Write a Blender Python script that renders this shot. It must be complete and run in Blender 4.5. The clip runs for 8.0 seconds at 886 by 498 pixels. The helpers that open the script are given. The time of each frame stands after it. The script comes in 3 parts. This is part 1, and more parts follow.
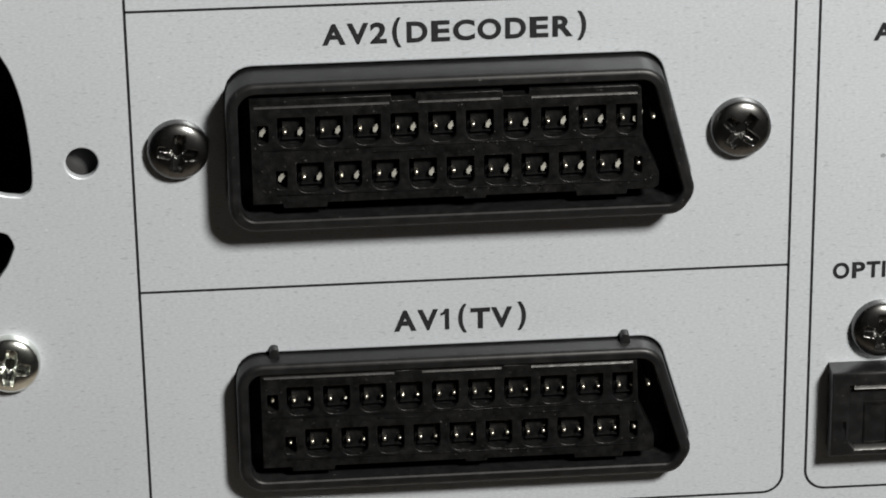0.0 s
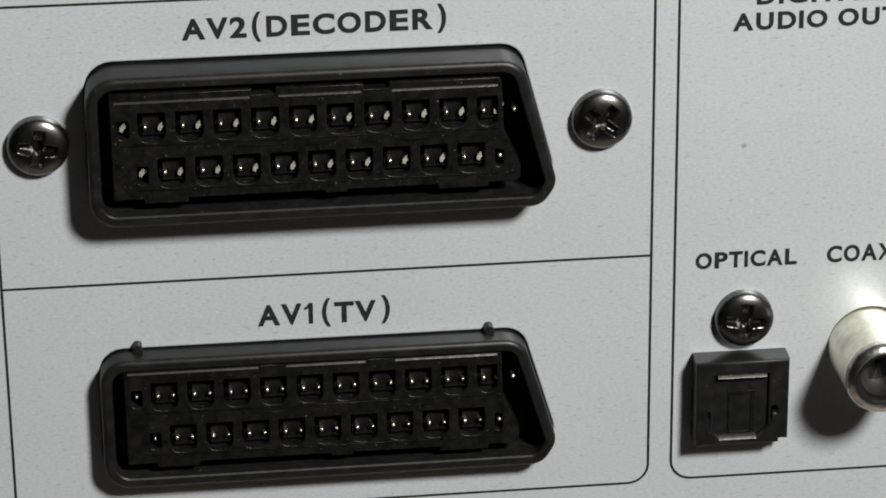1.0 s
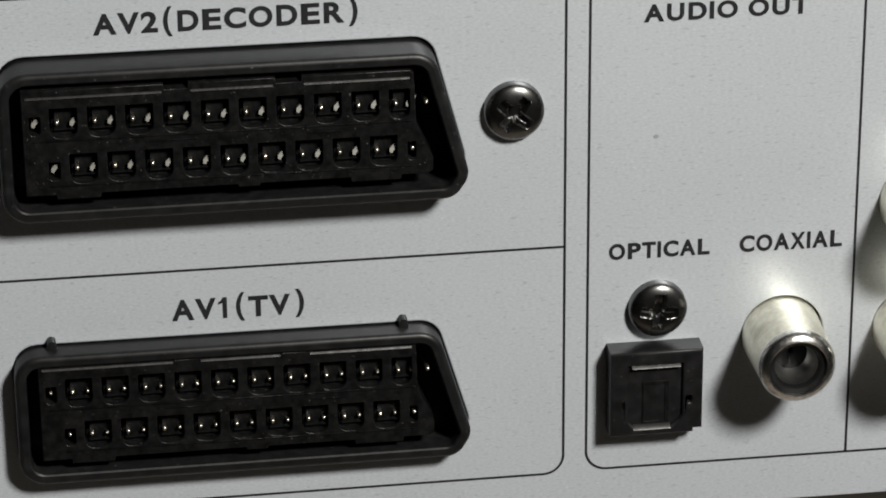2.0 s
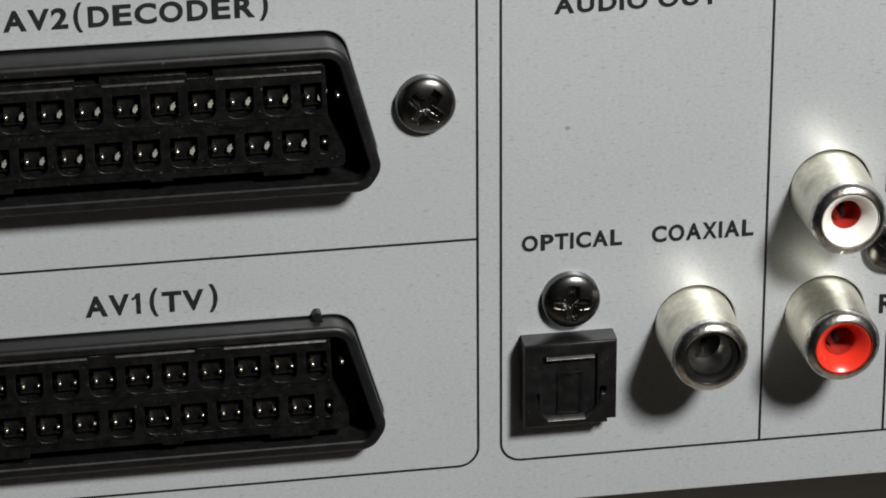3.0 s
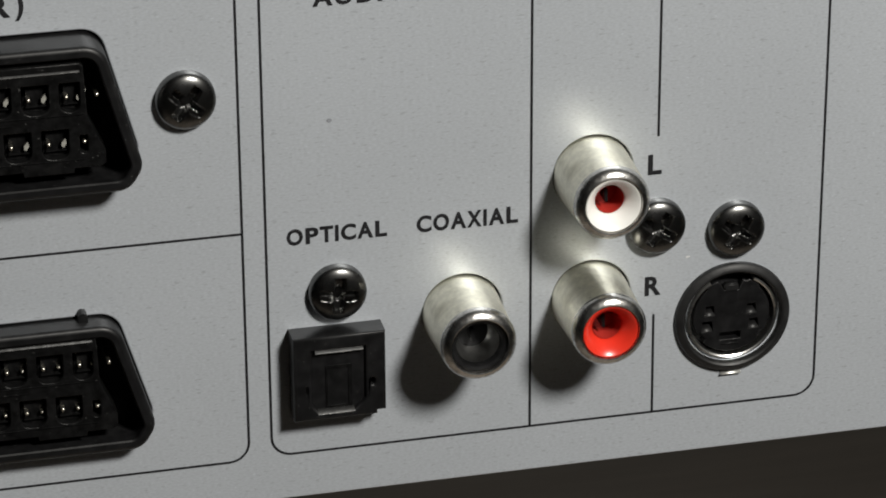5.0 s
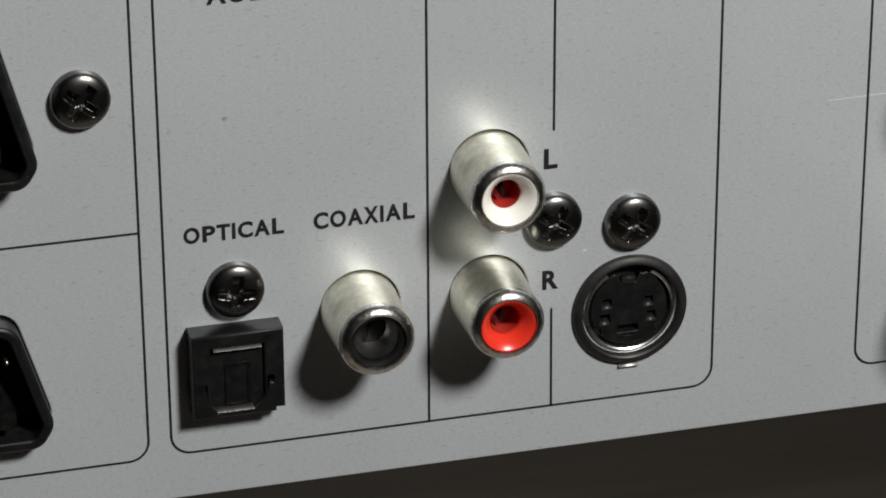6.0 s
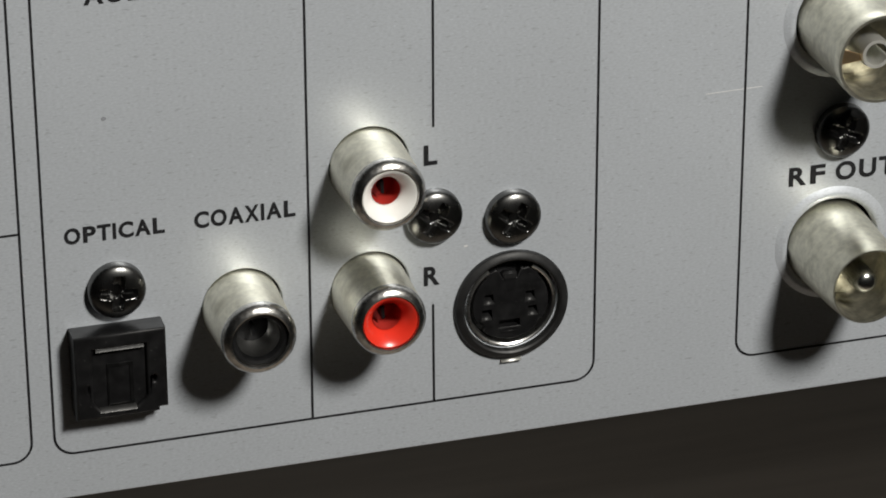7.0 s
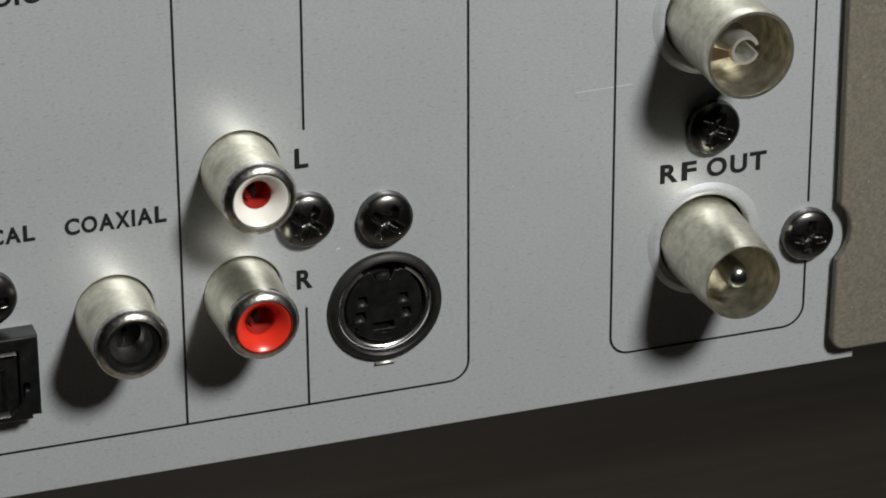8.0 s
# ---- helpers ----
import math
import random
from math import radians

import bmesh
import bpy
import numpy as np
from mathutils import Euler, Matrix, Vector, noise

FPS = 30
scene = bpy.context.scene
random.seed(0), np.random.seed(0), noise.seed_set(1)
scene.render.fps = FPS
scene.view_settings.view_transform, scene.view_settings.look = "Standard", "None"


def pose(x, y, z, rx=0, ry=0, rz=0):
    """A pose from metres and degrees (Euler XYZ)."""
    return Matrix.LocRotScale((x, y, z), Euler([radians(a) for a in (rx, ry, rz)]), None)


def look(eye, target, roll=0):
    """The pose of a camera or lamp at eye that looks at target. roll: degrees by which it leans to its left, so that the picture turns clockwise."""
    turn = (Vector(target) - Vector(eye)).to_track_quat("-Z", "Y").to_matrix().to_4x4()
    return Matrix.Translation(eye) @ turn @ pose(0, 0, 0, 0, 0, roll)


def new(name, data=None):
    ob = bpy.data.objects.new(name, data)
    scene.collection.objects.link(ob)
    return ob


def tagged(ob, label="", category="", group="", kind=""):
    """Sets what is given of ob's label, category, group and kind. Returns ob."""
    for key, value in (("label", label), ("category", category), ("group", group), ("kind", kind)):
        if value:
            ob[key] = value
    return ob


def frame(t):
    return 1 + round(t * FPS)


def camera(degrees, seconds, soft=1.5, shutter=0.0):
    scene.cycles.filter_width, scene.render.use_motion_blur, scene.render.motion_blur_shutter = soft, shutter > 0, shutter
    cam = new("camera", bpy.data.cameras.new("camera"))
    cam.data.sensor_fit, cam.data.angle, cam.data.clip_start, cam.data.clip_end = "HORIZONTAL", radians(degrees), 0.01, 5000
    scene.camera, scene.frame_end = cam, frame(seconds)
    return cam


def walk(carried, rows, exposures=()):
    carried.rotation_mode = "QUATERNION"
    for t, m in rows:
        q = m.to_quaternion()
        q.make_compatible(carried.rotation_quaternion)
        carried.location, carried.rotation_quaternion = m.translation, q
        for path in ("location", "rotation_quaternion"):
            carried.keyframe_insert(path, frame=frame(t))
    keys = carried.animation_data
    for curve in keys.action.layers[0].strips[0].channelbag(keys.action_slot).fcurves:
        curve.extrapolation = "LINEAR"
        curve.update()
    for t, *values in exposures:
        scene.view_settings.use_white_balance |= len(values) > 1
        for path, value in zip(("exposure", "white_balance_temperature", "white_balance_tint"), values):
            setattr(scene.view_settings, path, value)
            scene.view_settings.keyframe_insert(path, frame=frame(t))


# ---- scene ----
# plan in centimetres on the rear panel: x along it, z up, y towards the room is negative
CM = 0.01
LIFT = 0.68           # height of the plan's zero over the floor
cam = camera(14.33, 8.0, soft=1.8)
# seconds, eye x y z in cm, yaw, pitch, roll in degrees
PATH = [
    (0.0, 0.876, -32.979, 15.625, -3.934, -24.805, -0.873),
    (0.5, 1.046, -33.024, 15.604, -4.766, -24.816, -0.771),
    (1.0, 1.211, -33.006, 15.599, -5.806, -24.903, -0.621),
    (1.5, 1.259, -33.024, 15.600, -6.576, -24.964, -0.573),
    (3.0, 1.237, -33.088, 15.600, -8.850, -25.107, -0.466),
    (3.5, 1.283, -33.117, 15.618, -9.799, -25.157, -0.548),
    (4.0, 1.279, -33.054, 15.635, -10.838, -25.251, -0.463),
    (4.5, 1.264, -32.973, 15.683, -11.830, -25.401, -0.348),
    (5.0, 1.299, -32.907, 15.720, -13.024, -25.544, -0.349),
    (6.5, 1.423, -33.029, 15.751, -15.558, -25.636, -0.275),
    (7.0, 1.475, -33.085, 15.763, -16.656, -25.657, -0.215),
    (7.5, 1.521, -33.073, 15.793, -17.830, -25.711, -0.276),
    (8.0, 1.630, -33.036, 15.814, -18.734, -25.763, -0.246),
]
# the clip's camera stops down as the dark sockets leave the picture
EXPOSURE = [(0.0, 0.84), (1.5, 0.66), (3.0, 0.42), (5.0, 0.14), (6.5, 0.06), (7.5, 0.0), (8.0, -0.10)]
walk(cam, [(t, pose(x * CM, y * CM, z * CM + LIFT, 90 + p, 0, yaw) @ pose(0, 0, 0, 0, 0, r)) for t, x, y, z, yaw, p, r in PATH], EXPOSURE)

# ---- light ----
world = bpy.data.worlds.new("room_light")
scene.world = world
world.use_nodes = True
world.node_tree.nodes["Background"].inputs["Color"].default_value = (0.62, 0.85, 1.0, 1)
world.node_tree.nodes["Background"].inputs["Strength"].default_value = 0.01
lamp_data = bpy.data.lights.new("lamp_bulb", "SPOT")
lamp_data.spot_size, lamp_data.spot_blend = radians(135), 0.5
lamp_data.shadow_soft_size, lamp_data.energy, lamp_data.color = 0.048, 16.5, (1.0, 0.97, 0.90)
lamp = new("lamp_bulb", lamp_data)
lamp.matrix_world = look((0.27, -0.40, 0.37 + LIFT), (0.09, 0.0, LIFT))


# ---- materials ----
def nodes_of(name):
    m = bpy.data.materials.new(name)
    m.use_nodes = True
    return m, m.node_tree.nodes, m.node_tree.links, m.node_tree.nodes["Principled BSDF"]


def surface(name, color, rough, metal=0.0, var=0.15, scale=400.0, stretch=(1, 1, 1), bump=0.1, dirt=0.15, dirt_scale=60.0, spec=0.5, dirt_color=None, depth=0.0001, speck=0.0, speck_scale=1300, speck_color=(0.35, 0.35, 0.34)):
    """Paint, plastic or metal with grain and stains at two scales, in object space (metres)."""
    m, n, l, b = nodes_of(name)
    tc = n.new("ShaderNodeTexCoord")
    mp = n.new("ShaderNodeMapping")
    mp.inputs["Scale"].default_value = stretch
    l.new(tc.outputs["Object"], mp.inputs["Vector"])
    fine = n.new("ShaderNodeTexNoise")
    fine.inputs["Scale"].default_value, fine.inputs["Detail"].default_value = scale, 5
    l.new(mp.outputs[0], fine.inputs["Vector"])
    big = n.new("ShaderNodeTexNoise")
    big.inputs["Scale"].default_value, big.inputs["Detail"].default_value = dirt_scale, 6
    l.new(tc.outputs["Object"], big.inputs["Vector"])
    r1 = n.new("ShaderNodeMapRange")
    r1.inputs[1].default_value, r1.inputs[2].default_value = 0.3, 0.7
    r1.inputs[3].default_value, r1.inputs[4].default_value = 1 - var, 1 + var
    l.new(fine.outputs["Fac"], r1.inputs[0])
    mul = n.new("ShaderNodeMix")
    mul.data_type, mul.blend_type = "RGBA", "MULTIPLY"
    mul.inputs["Factor"].default_value = 1
    mul.inputs["A"].default_value = (*color, 1)
    l.new(r1.outputs[0], mul.inputs["B"])
    r2 = n.new("ShaderNodeMapRange")
    r2.inputs[1].default_value, r2.inputs[2].default_value = 0.5, 0.75
    r2.inputs[3].default_value, r2.inputs[4].default_value = 0, dirt
    l.new(big.outputs["Fac"], r2.inputs[0])
    mix = n.new("ShaderNodeMix")
    mix.data_type = "RGBA"
    mix.inputs["B"].default_value = (*(dirt_color or [c * 0.5 for c in color]), 1)
    l.new(r2.outputs[0], mix.inputs["Factor"])
    l.new(mul.outputs["Result"], mix.inputs["A"])
    out = mix.outputs["Result"]
    if speck:
        sn = n.new("ShaderNodeTexNoise")
        sn.inputs["Scale"].default_value, sn.inputs["Detail"].default_value = speck_scale, 2
        l.new(tc.outputs["Object"], sn.inputs["Vector"])
        sr = n.new("ShaderNodeMapRange")
        sr.inputs[1].default_value, sr.inputs[2].default_value, sr.inputs[4].default_value = 0.70, 0.78, speck
        l.new(sn.outputs["Fac"], sr.inputs[0])
        sm = n.new("ShaderNodeMix")
        sm.data_type = "RGBA"
        sm.inputs["B"].default_value = (*speck_color, 1)
        l.new(sr.outputs[0], sm.inputs["Factor"])
        l.new(out, sm.inputs["A"])
        out = sm.outputs["Result"]
    l.new(out, b.inputs["Base Color"])
    rr = n.new("ShaderNodeMapRange")
    rr.inputs[3].default_value, rr.inputs[4].default_value = rough * 0.8, min(1, rough * 1.25)
    l.new(big.outputs["Fac"], rr.inputs[0])
    l.new(rr.outputs[0], b.inputs["Roughness"])
    b.inputs["Metallic"].default_value = metal
    b.inputs["Specular IOR Level"].default_value = spec
    if bump:
        bp = n.new("ShaderNodeBump")
        bp.inputs["Strength"].default_value, bp.inputs["Distance"].default_value = bump, depth
        l.new(fine.outputs["Fac"], bp.inputs["Height"])
        l.new(bp.outputs[0], b.inputs["Normal"])
    return m


def panel_paint():
    """Silver paint: fine sideways grain, sparse dark and light specks, faint handling marks."""
    m, n, l, b = nodes_of("silver_panel_paint")
    tc = n.new("ShaderNodeTexCoord")
    value = None
    tone = n.new("ShaderNodeMix")
    tone.data_type, tone.blend_type = "RGBA", "MULTIPLY"
    tone.inputs["Factor"].default_value, tone.inputs["A"].default_value = 1, (0.52, 0.55, 0.592, 1)
    heights = []
    for scale, stretch, detail, lo, hi, dark, light in ((5200, 0.45, 3, 0.30, 0.70, 0.92, 1.08), (3400, 0.30, 1, 0.27, 0.37, 0.82, 1.0), (3000, 0.6, 1, 0.68, 0.78, 1.0, 1.15), (45, 1.0, 4, 0.3, 0.7, 0.97, 1.03)):
        mp = n.new("ShaderNodeMapping")
        mp.inputs["Scale"].default_value = (stretch, 1, 1)
        mp.inputs["Location"].default_value = (scale * 0.001, 0, scale * 0.002)
        l.new(tc.outputs["Object"], mp.inputs["Vector"])
        no = n.new("ShaderNodeTexNoise")
        no.inputs["Scale"].default_value, no.inputs["Detail"].default_value = scale, detail
        l.new(mp.outputs[0], no.inputs["Vector"])
        r = n.new("ShaderNodeMapRange")
        for k, v in zip((1, 2, 3, 4), (lo, hi, dark, light)):
            r.inputs[k].default_value = v
        l.new(no.outputs["Fac"], r.inputs[0])
        heights.append(no)
        if value is None:
            value = r
        else:
            mu = n.new("ShaderNodeMath")
            mu.operation = "MULTIPLY"
            l.new(value.outputs[0], mu.inputs[0])
            l.new(r.outputs[0], mu.inputs[1])
            value = mu
    l.new(value.outputs[0], tone.inputs["B"])
    l.new(tone.outputs["Result"], b.inputs["Base Color"])
    b.inputs["Metallic"].default_value, b.inputs["Roughness"].default_value = 0.38, 0.40
    bp = n.new("ShaderNodeBump")
    bp.inputs["Strength"].default_value, bp.inputs["Distance"].default_value = 0.14, 0.00002
    l.new(heights[0].outputs["Fac"], bp.inputs["Height"])
    l.new(bp.outputs[0], b.inputs["Normal"])
    return m


PAINT = panel_paint()
INK = surface("black_print_ink", (0.012, 0.012, 0.014), 0.6, 0, 0.3, 1200, bump=0.1, spec=0.25)
BLACK = surface("black_moulded_plastic", (0.006, 0.006, 0.0065), 0.40, 0, 0.35, 900, bump=0.35, dirt=0.05, dirt_scale=420, dirt_color=(0.07, 0.07, 0.07), depth=0.00005, speck=0.14, speck_scale=2600, spec=0.30)
WORN = surface("dusty_black_plastic", (0.005, 0.005, 0.0052), 0.34, 0, 0.5, 1100, bump=0.8, dirt=0.06, dirt_scale=500, dirt_color=(0.05, 0.05, 0.049), depth=0.00016, speck=0.16, speck_scale=3000, spec=0.14)
RIDGE = surface("polished_black_edge", (0.008, 0.008, 0.008), 0.25, 0, 0.3, 900, bump=0.3, spec=0.7)
MATT = surface("matt_dark_grey_plastic", (0.010, 0.010, 0.0105), 0.44, 0, 0.3, 900, bump=0.3, dirt=0.1, dirt_scale=500, dirt_color=(0.06, 0.06, 0.06), spec=0.42)
# near-black colour that stands for the shade inside openings
PIT = surface("cavity_shade_black", (0.006, 0.006, 0.007), 0.6, 0, 0.3, 900)
NICKEL = surface("dull_nickel_plate", (0.80, 0.78, 0.67), 0.42, 1.0, 0.10, 1500, bump=0.3, dirt=0.75, dirt_scale=420, dirt_color=(0.46, 0.44, 0.35), depth=0.00003, speck=0.30, speck_scale=1700, speck_color=(0.30, 0.28, 0.22))
RIM = surface("bright_nickel_rim", (0.62, 0.61, 0.59), 0.25, 1.0, 0.25, 1600, bump=0.7, dirt=0.55, dirt_scale=1000, dirt_color=(0.20, 0.195, 0.18), depth=0.00006)
RFMETAL = surface("tarnished_nickel_plate", (0.72, 0.70, 0.59), 0.40, 1.0, 0.14, 1300, bump=0.35, dirt=0.5, dirt_scale=520, dirt_color=(0.30, 0.29, 0.23), depth=0.00006)
CHROME = surface("bright_chrome", (0.80, 0.80, 0.78), 0.28, 1.0, 0.15, 1400, bump=0.4, dirt=0.45, dirt_scale=900, dirt_color=(0.25, 0.245, 0.23), depth=0.00005)
SCREW = surface("black_nickel_screw", (0.145, 0.145, 0.143), 0.27, 1.0, 0.2, 900, bump=0.15, dirt=0.3, dirt_scale=300, depth=0.00004)
ZINC = surface("bright_zinc_screw", (0.72, 0.74, 0.70), 0.2, 1.0, 0.1, 900, bump=0.15, dirt=0.2, dirt_scale=300, depth=0.00004)
COLLET = surface("bright_split_contact", (0.9, 0.9, 0.86), 0.5, 1.0, 0.08, 700, bump=0.2)
CUP = surface("dull_steel_cup", (0.36, 0.36, 0.355), 0.34, 1.0, 0.2, 900, bump=0.4)
BLADE = surface("dull_contact_blade", (0.15, 0.148, 0.135), 0.55, 1.0, 0.25, 900, bump=0.4, dirt=0.4, dirt_scale=900)
TIN = surface("tinned_contact", (0.78, 0.74, 0.64), 0.32, 1.0, 0.15, 900, bump=0.2)
# mottled tarnish, with the shade inside the sleeve put into the darker colour
LINING = surface("shaded_tarnished_bore", (0.52, 0.50, 0.42), 0.48, 1.0, 0.35, 700, bump=0.5, dirt=0.8, dirt_scale=450, dirt_color=(0.10, 0.09, 0.06), depth=0.0001)
BRASS = surface("brass_spring", (0.80, 0.58, 0.34), 0.35, 1.0, 0.1, 900, bump=0.1)
WHITE = surface("white_plastic", (0.80, 0.79, 0.76), 0.32, 0, 0.03, 500, bump=0.05, dirt=0.05)
RED = surface("red_plastic", (0.70, 0.035, 0.018), 0.26, 0, 0.06, 500, bump=0.05, dirt=0.15)
DEEPRED = surface("dark_red_plastic", (0.42, 0.03, 0.022), 0.4, 0, 0.1, 500)
TAUPE = surface("taupe_cover_paint", (0.20, 0.185, 0.155), 0.45, 0.25, 0.20, 2800, bump=0.6, dirt=0.15, dirt_scale=120, depth=0.00006, speck=0.8, speck_scale=2600, speck_color=(0.6, 0.58, 0.52))
BRACKET = surface("blackened_steel", (0.05, 0.05, 0.052), 0.5, 0.3, 0.2, 500)
STEEL = surface("galvanised_steel", (0.35, 0.35, 0.34), 0.45, 1.0, 0.15, 300)
WOOD = surface("oak_floor", (0.62, 0.54, 0.46), 0.5, 0, 0.22, 9, (0.25, 3.0, 1), 0.1, 0.3, 2.2, dirt_color=(0.46, 0.37, 0.28), depth=0.0002)
# tone chosen to dim and cool the light bounced into the shadows
WALL = surface("blue_grey_bounce_wall", (0.25, 0.32, 0.40), 0.8, 0, 0.04, 40, bump=0.1, dirt=0.06, dirt_scale=2, depth=0.0005)
TABLEWOOD = surface("dark_table_wood", (0.13, 0.10, 0.078), 0.5, 0, 0.30, 60, (0.12, 2.2, 1), 0.1, 0.35, 9, dirt_color=(0.09, 0.062, 0.045), depth=0.0002)


# ---- building helpers ----
def finish(bm, mat, smooth=35):
    bmesh.ops.recalc_face_normals(bm, faces=bm.faces)
    bm.normal_update()
    me = bpy.data.meshes.new("mesh")
    for f in bm.faces:
        f.smooth = smooth > 0 and abs(f.normal.y) < 0.9995
    for e in bm.edges:
        if len(e.link_faces) == 2 and e.calc_face_angle(0) > radians(smooth):
            e.smooth = False
    bm.to_mesh(me)
    bm.free()
    me.materials.append(mat)
    return me


def part(name, bm, mat, parent, label="", at=(0, 0, 0), smooth=35):
    """Links a bmesh (built in centimetres) as one mesh object under its thing or part."""
    if isinstance(bm, bmesh.types.BMesh):
        bmesh.ops.scale(bm, vec=(CM, CM, CM), verts=bm.verts)
        bm = finish(bm, mat, smooth)
    ob = new(name, bm)
    ob.parent = parent
    ob.location = [c * CM for c in at]
    if label:
        ob["label"] = label
    return ob


def thing(name, x, y, z, label, category, group="", kind=""):
    ob = new(name)
    ob.location = (x * CM, y * CM, z * CM + LIFT)
    ob.empty_display_size = 0.005
    return tagged(ob, label, category, group, kind)


def rounded(corners, steps=6):
    """A closed outline of (x, z) from corners (x, z, radius)."""
    out = []
    n = len(corners)
    for i, (x, z, r) in enumerate(corners):
        p, a, b = Vector((x, z)), Vector(corners[i - 1][:2]), Vector(corners[(i + 1) % n][:2])
        u, v = (a - p).normalized(), (b - p).normalized()
        if r <= 0:
            out += [tuple(p)] * 1
            continue
        half = u.angle(v) / 2
        d = r / math.tan(half)
        c = p + (u + v).normalized() * (r / math.sin(half))
        s, e = p + u * d - c, p + v * d - c
        a0, a1 = math.atan2(s.y, s.x), math.atan2(e.y, e.x)
        turn = (a1 - a0 + math.pi) % (2 * math.pi) - math.pi
        for k in range(steps + 1):
            out.append((c.x + r * math.cos(a0 + turn * k / steps), c.y + r * math.sin(a0 + turn * k / steps)))
    return out


def inset(corners, d):
    """Moves every side of a clockwise or counter-clockwise convex outline in by d."""
    n = len(corners)
    mid = sum((Vector(c[:2]) for c in corners), Vector((0, 0))) / n
    lines = []
    for i in range(n):
        a, b = Vector(corners[i][:2]), Vector(corners[(i + 1) % n][:2])
        w = (b - a).normalized()
        nrm = Vector((-w.y, w.x))
        if nrm.dot(mid - a) < 0:
            nrm = -nrm
        lines.append((a + nrm * d, w))
    out = []
    for i in range(n):
        (p, u), (q, w) = lines[i - 1], lines[i]
        k = u.x * w.y - u.y * w.x
        s = ((q - p).x * w.y - (q - p).y * w.x) / k
        out.append((*(p + u * s), max(corners[i][2] - d, 0.02)))
    return out


def smooth_loop(pts, n=6):
    """A closed outline run smoothly through its points."""
    out, m = [], len(pts)
    for i in range(m):
        a, b, c, d = (Vector(pts[(i + k) % m]) for k in (-1, 0, 1, 2))
        for k in range(n):
            t = k / n
            out.append(tuple(0.5 * (2 * b + (c - a) * t + (2 * a - 5 * b + 4 * c - d) * t * t + (3 * b - a - 3 * c + d) * t ** 3)))
    return out


def circle(x, z, r, n=48, a0=0.0):
    return [(x + r * math.cos(a0 + 2 * math.pi * k / n), z + r * math.sin(a0 + 2 * math.pi * k / n)) for k in range(n)]


def loft(bm, rings, close_first=False, close_last=False):
    """Joins outlines (points, y) of equal count with quads."""
    rows = [[bm.verts.new((x, y, z)) for x, z in pts] for pts, y in rings]
    n = len(rows[0])
    for a, b in zip(rows, rows[1:]):
        for k in range(n):
            bm.faces.new((a[k], a[(k + 1) % n], b[(k + 1) % n], b[k]))
    if close_first:
        bm.faces.new(rows[0])
    if close_last:
        bm.faces.new(rows[-1])
    return bm


def lathe(profile, n=48, bm=None, x=0, z=0, first=False, last=False):
    """A turned body about y from (radius, y) pairs."""
    return loft(bm or bmesh.new(), [(circle(x, z, r, n), y) for r, y in profile], first, last)


def box(bm, x0, x1, y0, y1, z0, z1, bevel=0.0):
    r = bmesh.ops.create_cube(bm, size=1)
    bmesh.ops.scale(bm, vec=(x1 - x0, y1 - y0, z1 - z0), verts=r["verts"])
    bmesh.ops.translate(bm, vec=((x0 + x1) / 2, (y0 + y1) / 2, (z0 + z1) / 2), verts=r["verts"])
    if bevel:
        edges = list({e for v in r["verts"] for e in v.link_edges})
        bmesh.ops.bevel(bm, geom=edges, offset=bevel, segments=2, affect="EDGES")
    return bm


def from_curve(cu, y):
    """The mesh of a flat curve, stood up in the plane of the panel at depth y."""
    ob = bpy.data.objects.new("outline", cu)
    scene.collection.objects.link(ob)
    me = bpy.data.meshes.new_from_object(ob.evaluated_get(bpy.context.evaluated_depsgraph_get()))
    bm = bmesh.new()
    bm.from_mesh(me)
    bpy.data.objects.remove(ob)
    bpy.data.curves.remove(cu)
    bpy.data.meshes.remove(me)
    for v in bm.verts:
        v.co = (v.co.x, y - v.co.z, v.co.y)
    bmesh.ops.remove_doubles(bm, verts=bm.verts, dist=1e-5)
    return bm


def plate(outer, holes, y_front, y_back, bevel=0.0):
    """A sheet with openings right through it."""
    cu = bpy.data.curves.new("outline", "CURVE")
    cu.dimensions, cu.fill_mode = "2D", "BOTH"
    cu.extrude = max((y_back - y_front) / 2 - bevel, 0)
    cu.bevel_depth, cu.bevel_resolution = bevel, 2
    for pts in (outer, *holes):
        sp = cu.splines.new("POLY")
        sp.points.add(len(pts) - 1)
        for p, (x, z) in zip(sp.points, pts):
            p.co = (x, z, 0, 1)
        sp.use_cyclic_u = True
    return from_curve(cu, (y_front + y_back) / 2)


